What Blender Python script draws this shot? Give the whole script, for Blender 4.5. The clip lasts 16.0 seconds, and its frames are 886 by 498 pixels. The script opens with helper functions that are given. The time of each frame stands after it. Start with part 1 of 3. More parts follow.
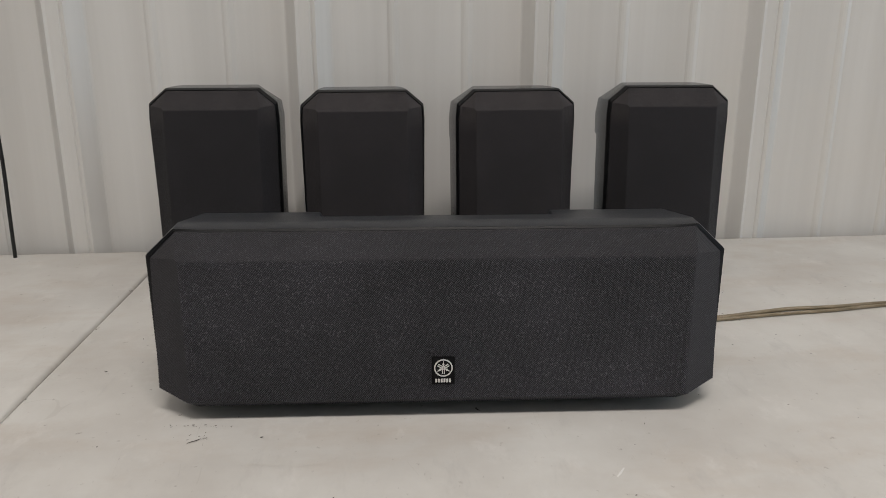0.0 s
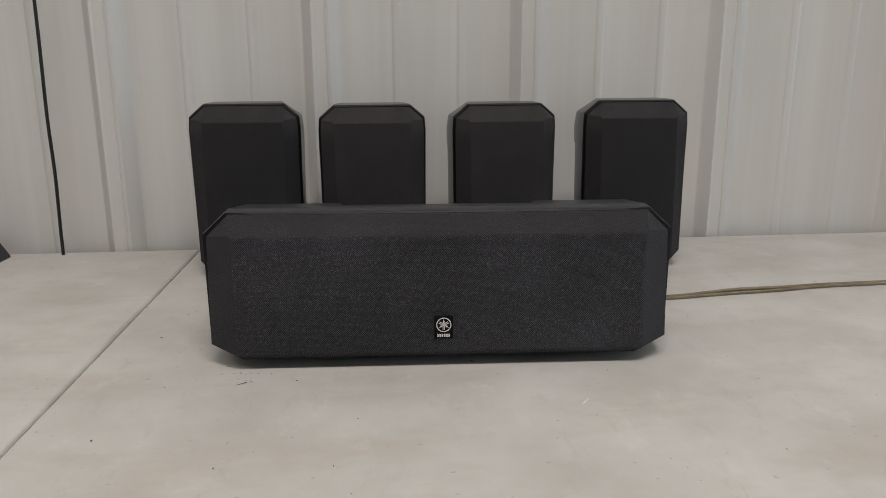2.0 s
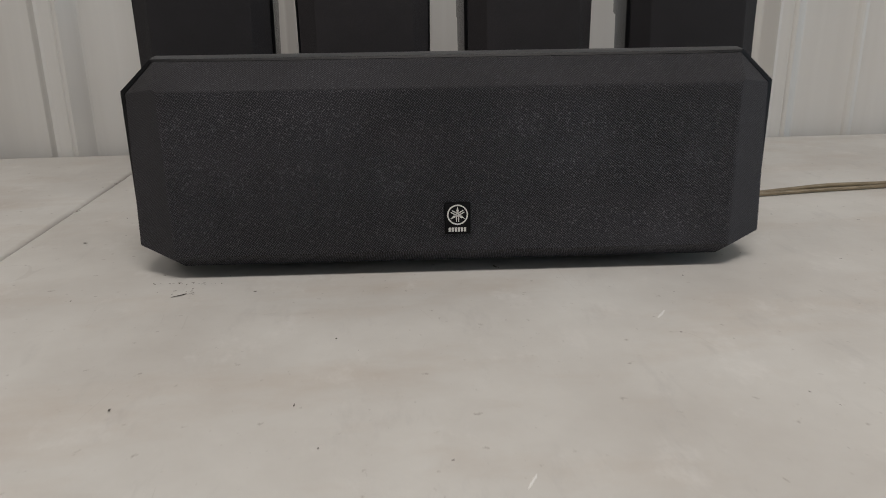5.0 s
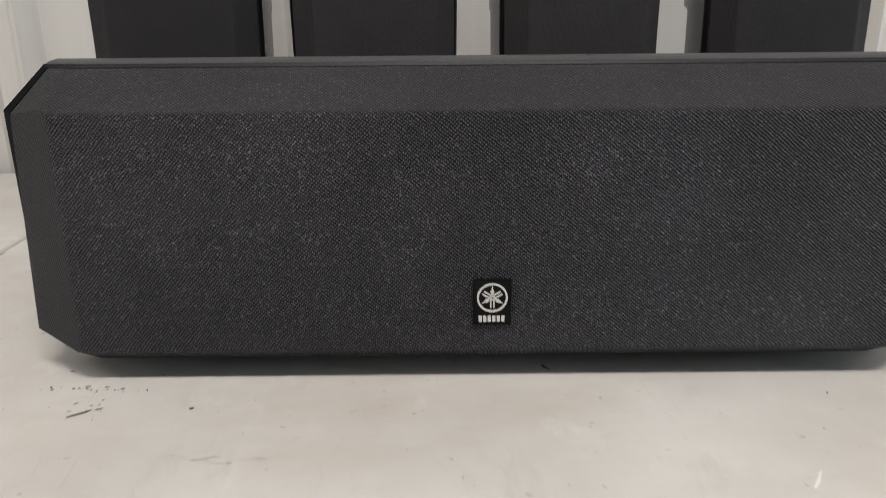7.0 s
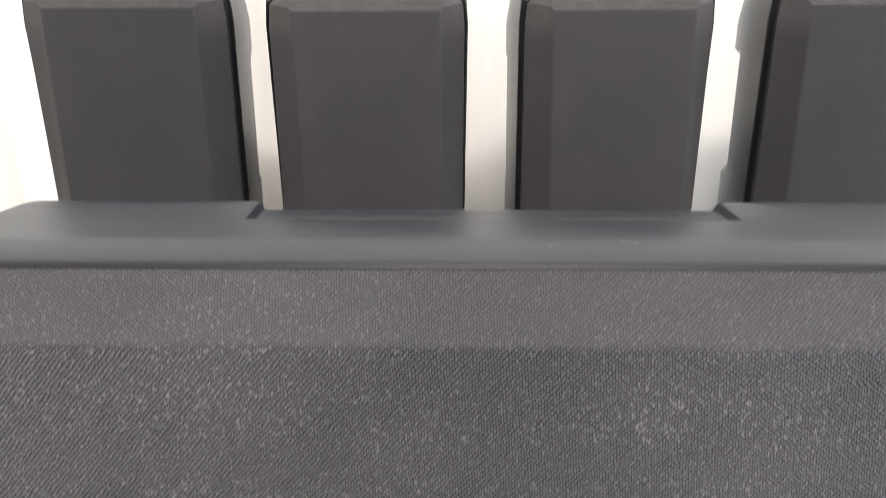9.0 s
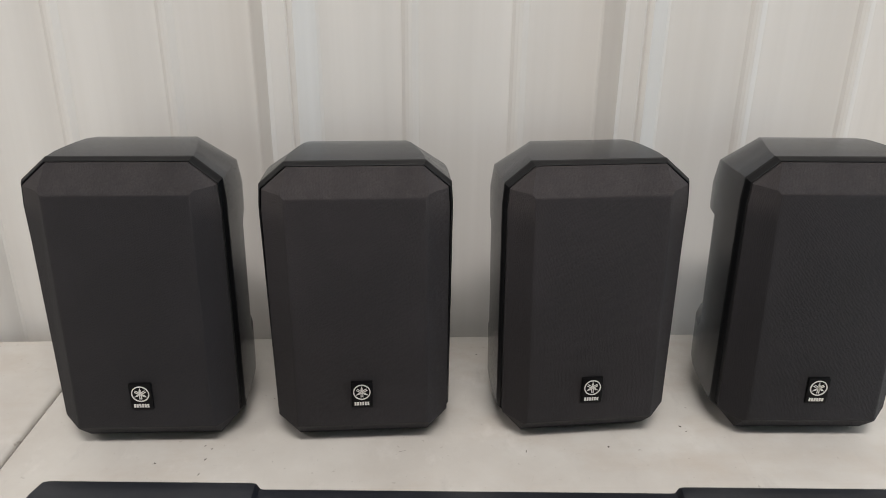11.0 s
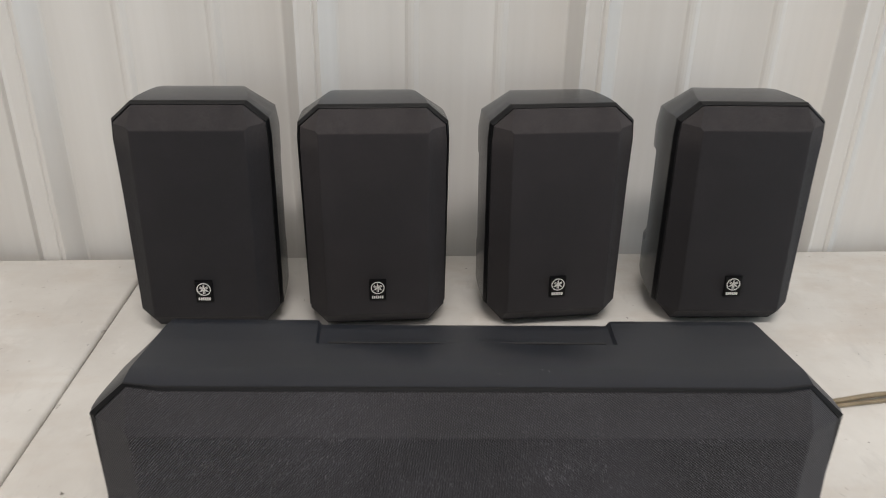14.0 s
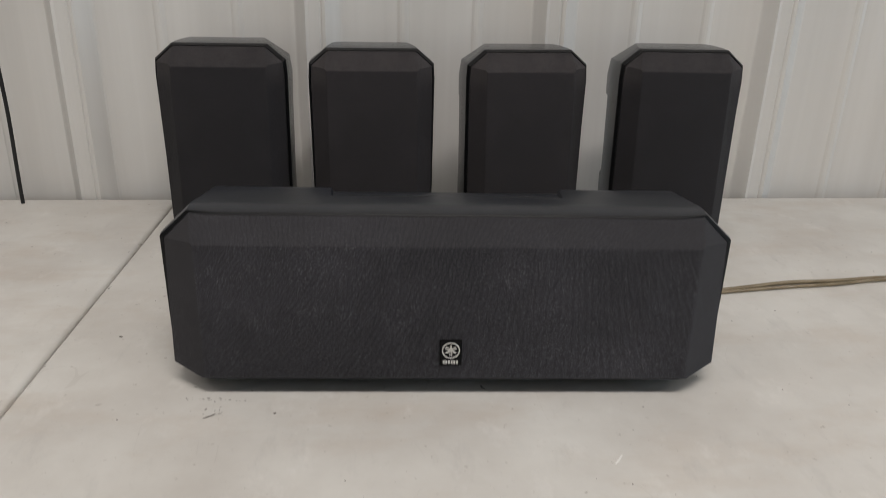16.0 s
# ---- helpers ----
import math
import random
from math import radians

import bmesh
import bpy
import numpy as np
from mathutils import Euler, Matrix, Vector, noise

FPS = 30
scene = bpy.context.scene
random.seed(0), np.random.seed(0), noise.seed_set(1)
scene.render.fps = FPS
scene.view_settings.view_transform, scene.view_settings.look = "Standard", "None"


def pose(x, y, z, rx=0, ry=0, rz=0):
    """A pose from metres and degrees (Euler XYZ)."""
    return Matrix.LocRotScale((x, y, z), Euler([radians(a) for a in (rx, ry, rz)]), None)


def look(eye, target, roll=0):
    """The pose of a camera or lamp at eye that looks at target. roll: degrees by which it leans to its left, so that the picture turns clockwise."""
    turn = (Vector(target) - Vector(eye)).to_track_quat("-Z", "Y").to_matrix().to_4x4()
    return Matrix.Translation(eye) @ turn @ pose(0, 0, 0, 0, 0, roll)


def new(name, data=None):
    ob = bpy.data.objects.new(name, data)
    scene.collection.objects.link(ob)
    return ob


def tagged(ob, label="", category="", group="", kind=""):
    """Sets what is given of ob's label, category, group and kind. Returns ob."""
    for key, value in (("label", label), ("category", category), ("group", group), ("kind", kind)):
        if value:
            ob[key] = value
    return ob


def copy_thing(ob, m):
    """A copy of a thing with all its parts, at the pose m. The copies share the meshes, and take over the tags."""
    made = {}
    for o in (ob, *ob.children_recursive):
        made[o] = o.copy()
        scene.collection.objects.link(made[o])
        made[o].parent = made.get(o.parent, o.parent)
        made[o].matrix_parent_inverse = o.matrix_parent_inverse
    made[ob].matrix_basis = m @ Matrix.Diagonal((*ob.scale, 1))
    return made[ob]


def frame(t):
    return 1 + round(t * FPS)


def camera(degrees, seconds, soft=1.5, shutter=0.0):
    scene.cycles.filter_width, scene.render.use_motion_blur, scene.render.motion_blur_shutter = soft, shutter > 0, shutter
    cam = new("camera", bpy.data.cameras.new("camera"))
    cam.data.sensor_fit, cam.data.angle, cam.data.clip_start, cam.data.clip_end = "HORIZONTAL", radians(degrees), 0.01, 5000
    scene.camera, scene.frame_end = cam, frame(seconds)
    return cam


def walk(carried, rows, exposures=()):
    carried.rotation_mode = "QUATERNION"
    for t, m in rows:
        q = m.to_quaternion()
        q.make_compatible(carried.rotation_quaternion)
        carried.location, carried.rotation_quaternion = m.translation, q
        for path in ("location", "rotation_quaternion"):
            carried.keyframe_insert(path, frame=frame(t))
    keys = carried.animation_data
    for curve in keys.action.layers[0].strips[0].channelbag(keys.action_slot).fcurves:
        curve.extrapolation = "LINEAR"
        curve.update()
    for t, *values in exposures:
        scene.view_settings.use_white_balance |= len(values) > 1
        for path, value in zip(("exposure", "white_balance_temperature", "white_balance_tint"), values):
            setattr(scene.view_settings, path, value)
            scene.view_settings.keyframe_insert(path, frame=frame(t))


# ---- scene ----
cam = camera(61.43, 16.0, soft=0.8, shutter=0.5)
EXPOSURES = [(0, -0.1), (2, -0.25), (3, -0.3), (3.7, -0.38), (5.8, -0.2), (6.5, 0.05), (7, 0.28), (7.5, 0.74), (8, 1.25), (8.5, 1.95), (9, 1.98), (9.5, 1.27), (10, 0.85), (10.2, 0.75), (12.3, 0.38), (12.5, 0.42), (13, 0.55), (13.5, 0.55), (14, 0.38), (15, 0.14), (16, -0.06)]
PATH = [
    (0, (0.0416, -0.5081, 0.2127), (0.0001, 1.4183, -0.3232), -0.10),
    (0.5, (0.0384, -0.5375, 0.2101), (-0.0026, 1.3947, -0.3045), -0.29),
    (1, (0.0353, -0.5657, 0.2102), (-0.0015, 1.3732, -0.2791), -0.16),
    (1.5, (0.0397, -0.59, 0.2098), (0.003, 1.3484, -0.2817), -0.36),
    (2, (0.0418, -0.6132, 0.21), (0.0075, 1.3289, -0.2664), -0.35),
    (2.5, (0.0432, -0.6228, 0.208), (0.0159, 1.3206, -0.2637), -0.16),
    (3, (0.0451, -0.6192, 0.1892), (0.0126, 1.3314, -0.2513), -0.37),
    (3.5, (0.0401, -0.5873, 0.1547), (0.0102, 1.3513, -0.3362), -0.34),
    (3.7, (0.0386, -0.5737, 0.1454), (0.0126, 1.359, -0.3683), -0.42),
    (5.8, (0.0334, -0.4228, 0.1239), (-0.0433, 1.474, -0.5055), -1.09),
    (6, (0.033, -0.4079, 0.1196), (-0.0535, 1.4986, -0.4785), -1.02),
    (6.5, (0.0325, -0.3803, 0.1179), (-0.0689, 1.5286, -0.4701), -0.89),
    (7, (0.0303, -0.3554, 0.1282), (-0.0801, 1.5441, -0.4881), -0.49),
    (7.5, (0.0273, -0.328, 0.143), (-0.0985, 1.5561, -0.516), -0.33),
    (8, (0.0261, -0.3029, 0.1528), (-0.1178, 1.5675, -0.5407), -0.45),
    (8.5, (0.0267, -0.2787, 0.1632), (-0.131, 1.5819, -0.5532), -0.72),
    (9, (0.0297, -0.2631, 0.1791), (-0.1142, 1.597, -0.5416), -0.17),
    (9.5, (0.0288, -0.253, 0.2135), (-0.1069, 1.6094, -0.5027), 0.23),
    (9.7, (0.0295, -0.2507, 0.2286), (-0.1071, 1.6047, -0.5055), 0.15),
    (10, (0.0304, -0.2497, 0.2474), (-0.1024, 1.6066, -0.4849), 0.35),
    (10.2, (0.0303, -0.2498, 0.2604), (-0.0955, 1.6093, -0.4663), 0.44),
    (12.3, (0.0237, -0.2237, 0.2879), (-0.0577, 1.5961, -0.5377), 1.05),
    (12.5, (0.0216, -0.2337, 0.2834), (-0.0399, 1.5821, -0.5526), 1.37),
    (13, (0.0247, -0.2632, 0.2829), (-0.0346, 1.5356, -0.5893), 1.50),
    (13.5, (0.0191, -0.3026, 0.2819), (-0.026, 1.5043, -0.5742), 1.66),
    (14, (0.0271, -0.3635, 0.3005), (-0.0401, 1.4507, -0.5385), 0.94),
    (14.5, (0.0286, -0.4107, 0.3042), (-0.0313, 1.4119, -0.5171), 1.07),
    (15, (0.0312, -0.4493, 0.3028), (-0.0208, 1.3781, -0.5084), 1.23),
    (15.5, (0.0333, -0.4785, 0.2862), (-0.0095, 1.363, -0.4929), 1.31),
    (16, (0.0347, -0.5007, 0.2521), (-0.0014, 1.3545, -0.4941), 1.31),
]
walk(cam, [(t, look(eye, target, roll)) for t, eye, target, roll in PATH], EXPOSURES)

TUBE, SIDE_FILL, DOOR, FRONT_FILL = 26.0, 9.5, 19.0, 11.0

# ---- world and lamps ----
world = bpy.data.worlds.new("world")
scene.world = world
world.use_nodes = True
wn = world.node_tree
sky = wn.nodes.new("ShaderNodeTexSky")
sky.sky_type, sky.sun_disc = "NISHITA", False
sky.sun_elevation, sky.sun_rotation = radians(40), radians(200)
wn.links.new(sky.outputs[0], wn.nodes["Background"].inputs[0])
wn.nodes["Background"].inputs[1].default_value = 0.1


def area(name, eye, target, w, h, watts, colour):
    d = bpy.data.lights.new(name, "AREA")
    d.shape, d.size, d.size_y, d.energy, d.color = "RECTANGLE", w, h, watts, colour
    ob = new(name, d)
    ob.matrix_world = look(eye, target)
    return ob


# Unseen tube along the wall, two added fill tubes, doorway daylight, frontal gateway fill.
area("unseen_tube_light", (0.22, -0.85, 1.84), (0.22, -0.85, 0), 1.0, 0.16, TUBE, (1.0, 0.938, 0.895))
# Two more unseen tubes, added as side fill.
for x in (-1.5, 2.1):
    area("unseen_tube_light", (x, -0.85, 1.84), (x, -0.85, 0), 1.0, 0.16, SIDE_FILL, (1.0, 0.938, 0.895))
area("doorway_daylight", (3.38, -0.25, 0.55), (0.0, 0.15, 0.25), 1.6, 1.3, DOOR, (0.66, 0.83, 1.0))
# Added frontal fill, set in an assumed gateway out of view.
area("gateway_fill_light", (0.0, -3.98, 0.35), (0.0, 0.2, 0.25), 3.0, 1.7, FRONT_FILL, (0.84, 0.92, 1.0))


# ---- materials ----
def material(name):
    m = bpy.data.materials.new(name)
    m.use_nodes = True
    t = m.node_tree
    return m, t, t.nodes["Principled BSDF"], t.links


def coords(t, scale=(1, 1, 1), rot=(0, 0, 0)):
    c = t.nodes.new("ShaderNodeTexCoord")
    p = t.nodes.new("ShaderNodeMapping")
    p.inputs["Scale"].default_value = scale
    p.inputs["Rotation"].default_value = rot
    t.links.new(c.outputs["Object"], p.inputs[0])
    return p.outputs[0]


def noise_tex(t, vec, scale, detail=4.0, rough=0.55):
    n = t.nodes.new("ShaderNodeTexNoise")
    n.inputs["Scale"].default_value, n.inputs["Detail"].default_value = scale, detail
    n.inputs["Roughness"].default_value = rough
    t.links.new(vec, n.inputs["Vector"])
    return n.outputs["Fac"]


def ramp(t, fac, stops):
    r = t.nodes.new("ShaderNodeValToRGB")
    e = r.color_ramp.elements
    while len(e) < len(stops):
        e.new(0.5)
    for el, (p, c) in zip(e, stops):
        el.position, el.color = p, (*c, 1) if len(c) == 3 else c
    t.links.new(fac, r.inputs[0])
    return r.outputs[0]


def mix(t, fac, a, b, mode="MIX"):
    n = t.nodes.new("ShaderNodeMix")
    n.data_type, n.blend_type = "RGBA", mode
    for sock, v in ((n.inputs[0], fac), (n.inputs[6], a), (n.inputs[7], b)):
        if isinstance(v, (int, float)):
            sock.default_value = v
        elif isinstance(v, tuple):
            sock.default_value = (*v, 1)
        else:
            t.links.new(v, sock)
    return n.outputs[2]


def bump(t, bsdf, height, strength, distance):
    b = t.nodes.new("ShaderNodeBump")
    b.inputs["Strength"].default_value, b.inputs["Distance"].default_value = strength, distance
    t.links.new(height, b.inputs["Height"])
    t.links.new(b.outputs[0], bsdf.inputs["Normal"])


def math_node(t, op, a, b=None):
    n = t.nodes.new("ShaderNodeMath")
    n.operation = op
    for sock, v in zip(n.inputs, (a, b)):
        if isinstance(v, (int, float)):
            sock.default_value = v
        elif v is not None:
            t.links.new(v, sock)
    return n.outputs[0]


def plain(name, colour, rough, metal=0.0, vary=0.15, scale=60.0, fine=0.0):
    """A surface of one colour with faint mottling and a fine grain."""
    m, t, b, l = material(name)
    v = coords(t)
    n = noise_tex(t, v, scale)
    lo, hi = tuple(c * (1 - vary) for c in colour), tuple(c * (1 + vary) for c in colour)
    l.new(ramp(t, n, [(0.3, lo), (0.7, hi)]), b.inputs["Base Color"])
    b.inputs["Roughness"].default_value, b.inputs["Metallic"].default_value = rough, metal
    if fine:
        bump(t, b, noise_tex(t, v, 2200, 2), fine, 0.0003)
    return m


def make_cloth(name, dark, light, pitch, sparkle, wobble=0.0006, paler=0.25, relief=0.0004, dust_and_light=0.0, facet_tone=None):
    """Woven speaker cloth: small raised dots in a diagonal grid, with dust and glints."""
    m, t, b, l = material(name)
    v = coords(t)
    sep = t.nodes.new("ShaderNodeSeparateXYZ")
    wob = t.nodes.new("ShaderNodeTexNoise")
    wob.inputs["Scale"].default_value, wob.inputs["Detail"].default_value = 290, 2
    l.new(v, wob.inputs["Vector"])
    off = t.nodes.new("ShaderNodeVectorMath")
    off.operation = "MULTIPLY_ADD"
    l.new(wob.outputs["Color"], off.inputs[0])
    off.inputs[1].default_value = (wobble,) * 3
    l.new(coords(t, rot=(0, radians(5), 0)), off.inputs[2])
    l.new(off.outputs[0], sep.inputs[0])
    k = 2 * math.pi / pitch
    sx = math_node(t, "SINE", math_node(t, "MULTIPLY", sep.outputs[0], k))
    rise = math_node(t, "ADD", sep.outputs[2], math_node(t, "MULTIPLY", sep.outputs[1], 0.6))
    sz = math_node(t, "SINE", math_node(t, "MULTIPLY", rise, k))
    weave = math_node(t, "MULTIPLY_ADD", math_node(t, "MULTIPLY", sx, sz), 0.5)
    weave.node.inputs[2].default_value = 0.5
    base = ramp(t, weave, [(0.56, dark), (0.84, light)])
    glint = ramp(t, noise_tex(t, v, 1250, 2, 0.7), [(0.57, (0, 0, 0)), (0.68, (1, 1, 1))])
    dust = ramp(t, noise_tex(t, v, 14, 5, 0.6), [(0.42, (0, 0, 0)), (0.72, (1, 1, 1))])
    g = math_node(t, "MULTIPLY", glint, math_node(t, "MULTIPLY_ADD", dust, 0.5))
    g.node.inputs[1].links[0].from_node.inputs[2].default_value = 0.4
    base = mix(t, math_node(t, "MULTIPLY", g, sparkle), base, (0.20, 0.192, 0.205))
    base = mix(t, math_node(t, "MULTIPLY", dust, paler), base, (light[0] * 1.7, light[1] * 1.7, light[2] * 1.7))
    height = weave
    if facet_tone:
        # Bevelled facets by facing: weave faded to an even tone, darker at the ends.
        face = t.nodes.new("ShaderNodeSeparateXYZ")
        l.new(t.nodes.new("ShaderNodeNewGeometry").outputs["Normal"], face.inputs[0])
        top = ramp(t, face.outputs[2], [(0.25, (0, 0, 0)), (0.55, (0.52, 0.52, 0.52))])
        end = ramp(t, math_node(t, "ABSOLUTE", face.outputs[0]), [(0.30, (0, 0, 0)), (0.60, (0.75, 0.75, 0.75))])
        base = mix(t, end, base, (facet_tone[0] * 0.75, facet_tone[1] * 0.75, facet_tone[2] * 0.8))
        base = mix(t, top, base, facet_tone)
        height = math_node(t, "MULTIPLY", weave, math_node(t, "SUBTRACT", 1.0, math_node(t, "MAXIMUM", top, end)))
    if dust_and_light:
        # Patchy pale dust, with top light painted onto upward and upper side facets.
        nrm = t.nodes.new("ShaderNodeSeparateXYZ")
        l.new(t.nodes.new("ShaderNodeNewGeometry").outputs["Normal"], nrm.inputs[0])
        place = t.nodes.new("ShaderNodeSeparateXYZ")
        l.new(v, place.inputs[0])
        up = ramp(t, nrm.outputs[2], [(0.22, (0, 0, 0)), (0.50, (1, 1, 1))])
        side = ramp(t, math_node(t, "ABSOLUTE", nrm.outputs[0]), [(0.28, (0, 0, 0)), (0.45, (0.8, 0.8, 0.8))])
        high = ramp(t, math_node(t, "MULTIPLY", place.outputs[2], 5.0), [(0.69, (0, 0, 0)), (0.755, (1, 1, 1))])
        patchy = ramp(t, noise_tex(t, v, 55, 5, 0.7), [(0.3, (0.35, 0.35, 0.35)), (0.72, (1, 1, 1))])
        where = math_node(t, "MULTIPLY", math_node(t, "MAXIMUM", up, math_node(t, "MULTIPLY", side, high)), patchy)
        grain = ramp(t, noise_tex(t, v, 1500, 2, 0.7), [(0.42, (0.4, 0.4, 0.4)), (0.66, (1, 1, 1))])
        base = mix(t, math_node(t, "MULTIPLY", math_node(t, "MULTIPLY", where, grain), dust_and_light), base, (0.105, 0.092, 0.090))
    l.new(base, b.inputs["Base Color"])
    b.inputs["Roughness"].default_value = 0.78
    b.inputs["Specular IOR Level"].default_value = 0.35
    b.inputs["Sheen Weight"].default_value = 0.03
    b.inputs["Sheen Roughness"].default_value = 0.5
    bump(t, b, height, 1.0, relief)
    return m


MAT = {
    "cloth": make_cloth("charcoal_cloth", (0.0026, 0.0025, 0.0032), (0.0790, 0.0765, 0.0925), 0.00138, 0.95, 0.0010, 0.13, 0.0007, facet_tone=(0.0238, 0.0224, 0.0246)),
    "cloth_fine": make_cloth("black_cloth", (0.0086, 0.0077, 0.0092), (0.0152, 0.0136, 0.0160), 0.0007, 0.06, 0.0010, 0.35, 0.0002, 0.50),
    # Second cloth tone, lighter and browner, for the two middle speakers.
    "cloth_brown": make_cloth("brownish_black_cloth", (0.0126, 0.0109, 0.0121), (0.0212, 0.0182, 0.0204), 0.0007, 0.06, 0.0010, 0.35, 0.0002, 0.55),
    "shell": plain("matt_charcoal_plastic", (0.0068, 0.0088, 0.0140), 0.36, vary=0.12, scale=25, fine=0.2),
    "cabinet": plain("satin_charcoal_plastic", (0.0100, 0.0122, 0.0172), 0.21, vary=0.12, scale=25, fine=0.2),
    "bezel": plain("black_plastic_rim", (0.0035, 0.0037, 0.0045), 0.45, vary=0.1),
    "badge": plain("black_badge", (0.003, 0.003, 0.0035), 0.5),
    "silver": plain("pale_silver_print", (0.62, 0.61, 0.58), 0.45, 0.2, vary=0.08, scale=900),
    "rubber": plain("black_rubber", (0.012, 0.012, 0.012), 0.8),
    "steel": plain("grey_steel", (0.25, 0.25, 0.26), 0.4, 0.8),
    "wire": plain("black_cord", (0.006, 0.006, 0.006), 0.45),
    "speck": plain("dark_dirt", (0.10, 0.088, 0.076), 0.85, vary=0.4, scale=400),
    "lint": plain("grey_lint", (0.22, 0.215, 0.21), 0.9),
    "scratch": plain("white_scratch", (0.82, 0.81, 0.78), 0.6),
    "smudge": plain("grey_brown_smudge", (0.55, 0.525, 0.49), 0.6, vary=0.12, scale=300),
    "snag_and_shade": plain("dark_snag_and_shade", (0.012, 0.012, 0.013), 0.7),
    "ceiling": plain("ceiling_paint", (0.7, 0.69, 0.66), 0.8, vary=0.04, scale=5),
    "room": plain("room_paint", (0.5, 0.48, 0.45), 0.7, vary=0.05, scale=4),
    "concrete": plain("concrete", (0.28, 0.27, 0.25), 0.7, vary=0.15, scale=8),
}

# White-painted ribbed steel: faint vertical streaks, grime and a soft gloss.
m, t, b, l = material("cream_painted_steel")
v = coords(t, (1, 1, 1))
streak = noise_tex(t, coords(t, (38, 38, 1.1)), 1.0, 5)
patch = noise_tex(t, v, 3.2, 4)
c = ramp(t, streak, [(0.28, (0.565, 0.547, 0.519)), (0.72, (0.645, 0.630, 0.604))])
c = mix(t, ramp(t, patch, [(0.45, (0, 0, 0)), (0.8, (0.4, 0.4, 0.4))]), c, (0.64, 0.595, 0.54))
l.new(c, b.inputs["Base Color"])
l.new(ramp(t, streak, [(0.3, (0.38,) * 3), (0.7, (0.50,) * 3)]), b.inputs["Roughness"])
bump(t, b, noise_tex(t, v, 30, 3), 0.10, 0.002)
MAT["wall"] = m

# Off-white moulded plastic tabletop: pebbled skin, brown stains, grey rubs.
m, t, b, l = material("stained_white_plastic")
v = coords(t)
c = ramp(t, noise_tex(t, v, 9, 6, 0.6), [(0.3, (0.495, 0.470, 0.436)), (0.7, (0.637, 0.624, 0.590))])
stain = ramp(t, noise_tex(t, coords(t, (1, 2.2, 1)), 7.5, 6, 0.65), [(0.50, (0, 0, 0)), (0.74, (1, 1, 1))])
c = mix(t, math_node(t, "MULTIPLY", stain, 0.55), c, (0.46, 0.39, 0.325))
rub = ramp(t, noise_tex(t, coords(t, (3, 1, 1), (0, 0, 0.5)), 16, 6, 0.7), [(0.57, (0, 0, 0)), (0.76, (1, 1, 1))])
c = mix(t, math_node(t, "MULTIPLY", rub, 0.40), c, (0.39, 0.375, 0.36))
pale = ramp(t, noise_tex(t, coords(t, (1.4, 1, 1), (0, 0, 1.1)), 22, 5, 0.7), [(0.58, (0, 0, 0)), (0.75, (1, 1, 1))])
c = mix(t, math_node(t, "MULTIPLY", pale, 0.45), c, (0.72, 0.70, 0.67))
for sc, turn, keep, tone in ((11, 0.3, 0.62, 0.12), (17, 1.2, 0.63, 0.12), (26, 2.2, 0.63, 0.12)):
    n0 = noise_tex(t, coords(t, (1, 0.35, 1), (0, 0, turn)), sc, 2, 0.4)
    hair = math_node(t, "LESS_THAN", math_node(t, "ABSOLUTE", math_node(t, "SUBTRACT", n0, 0.5)), 0.0010)
    where = math_node(t, "GREATER_THAN", noise_tex(t, v, sc * 1.7, 2), keep)
    c = mix(t, math_node(t, "MULTIPLY", math_node(t, "MULTIPLY", hair, where), tone), c, (0.27, 0.24, 0.21))
fleck = ramp(t, noise_tex(t, v, 190, 3, 0.6), [(0.67, (0, 0, 0)), (0.74, (1, 1, 1))])
c = mix(t, math_node(t, "MULTIPLY", fleck, 0.55), c, (0.24, 0.21, 0.18))
l.new(c, b.inputs["Base Color"])
b.inputs["Roughness"].default_value = 0.5
bump(t, b, noise_tex(t, v, 420, 3), 0.12, 0.0006)
MAT["table"] = m
for key, level in (("shell", 0.45), ("badge", 0.12), ("bezel", 0.22)):
    MAT[key].node_tree.nodes["Principled BSDF"].inputs["Specular IOR Level"].default_value = level

# Clear-tan twin cable jacket.
m, t, b, l = material("tan_clear_vinyl")
l.new(ramp(t, noise_tex(t, coords(t), 90), [(0.3, (0.15, 0.115, 0.065)), (0.7, (0.24, 0.19, 0.12))]), b.inputs["Base Color"])
b.inputs["Roughness"].default_value = 0.3
b.inputs["Coat Weight"].default_value = 0.3
MAT["vinyl"] = m


# ---- mesh helpers ----
def part(name, bm, mat, parent=None, label="", smooth=None):
    me = bpy.data.meshes.new(name)
    bmesh.ops.recalc_face_normals(bm, faces=bm.faces)
    bm.to_mesh(me)
    bm.free()
    me.materials.append(MAT[mat])
    if smooth:
        me.shade_smooth()
        me.set_sharp_from_angle(angle=radians(smooth))
    ob = new(name, me)
    if parent:
        ob.parent = parent
    return tagged(ob, label)


def empty(name, m=None):
    ob = new(name)
    ob.empty_display_size = 0.05
    if m is not None:
        ob.matrix_world = m
    return ob


def box_bm(x0, x1, y0, y1, z0, z1, bevel=0.0, seg=2, bm=None):
    bm = bm or bmesh.new()
    r = bmesh.ops.create_cube(bm, size=1)["verts"]
    bmesh.ops.transform(bm, verts=r, matrix=Matrix.Translation(((x0 + x1) / 2, (y0 + y1) / 2, (z0 + z1) / 2)) @ Matrix.Diagonal((x1 - x0, y1 - y0, z1 - z0, 1)))
    if bevel:
        es = list({e for vv in r for e in vv.link_edges})
        bmesh.ops.bevel(bm, geom=es, offset=bevel, segments=seg, affect="EDGES", profile=0.5)
    return bm


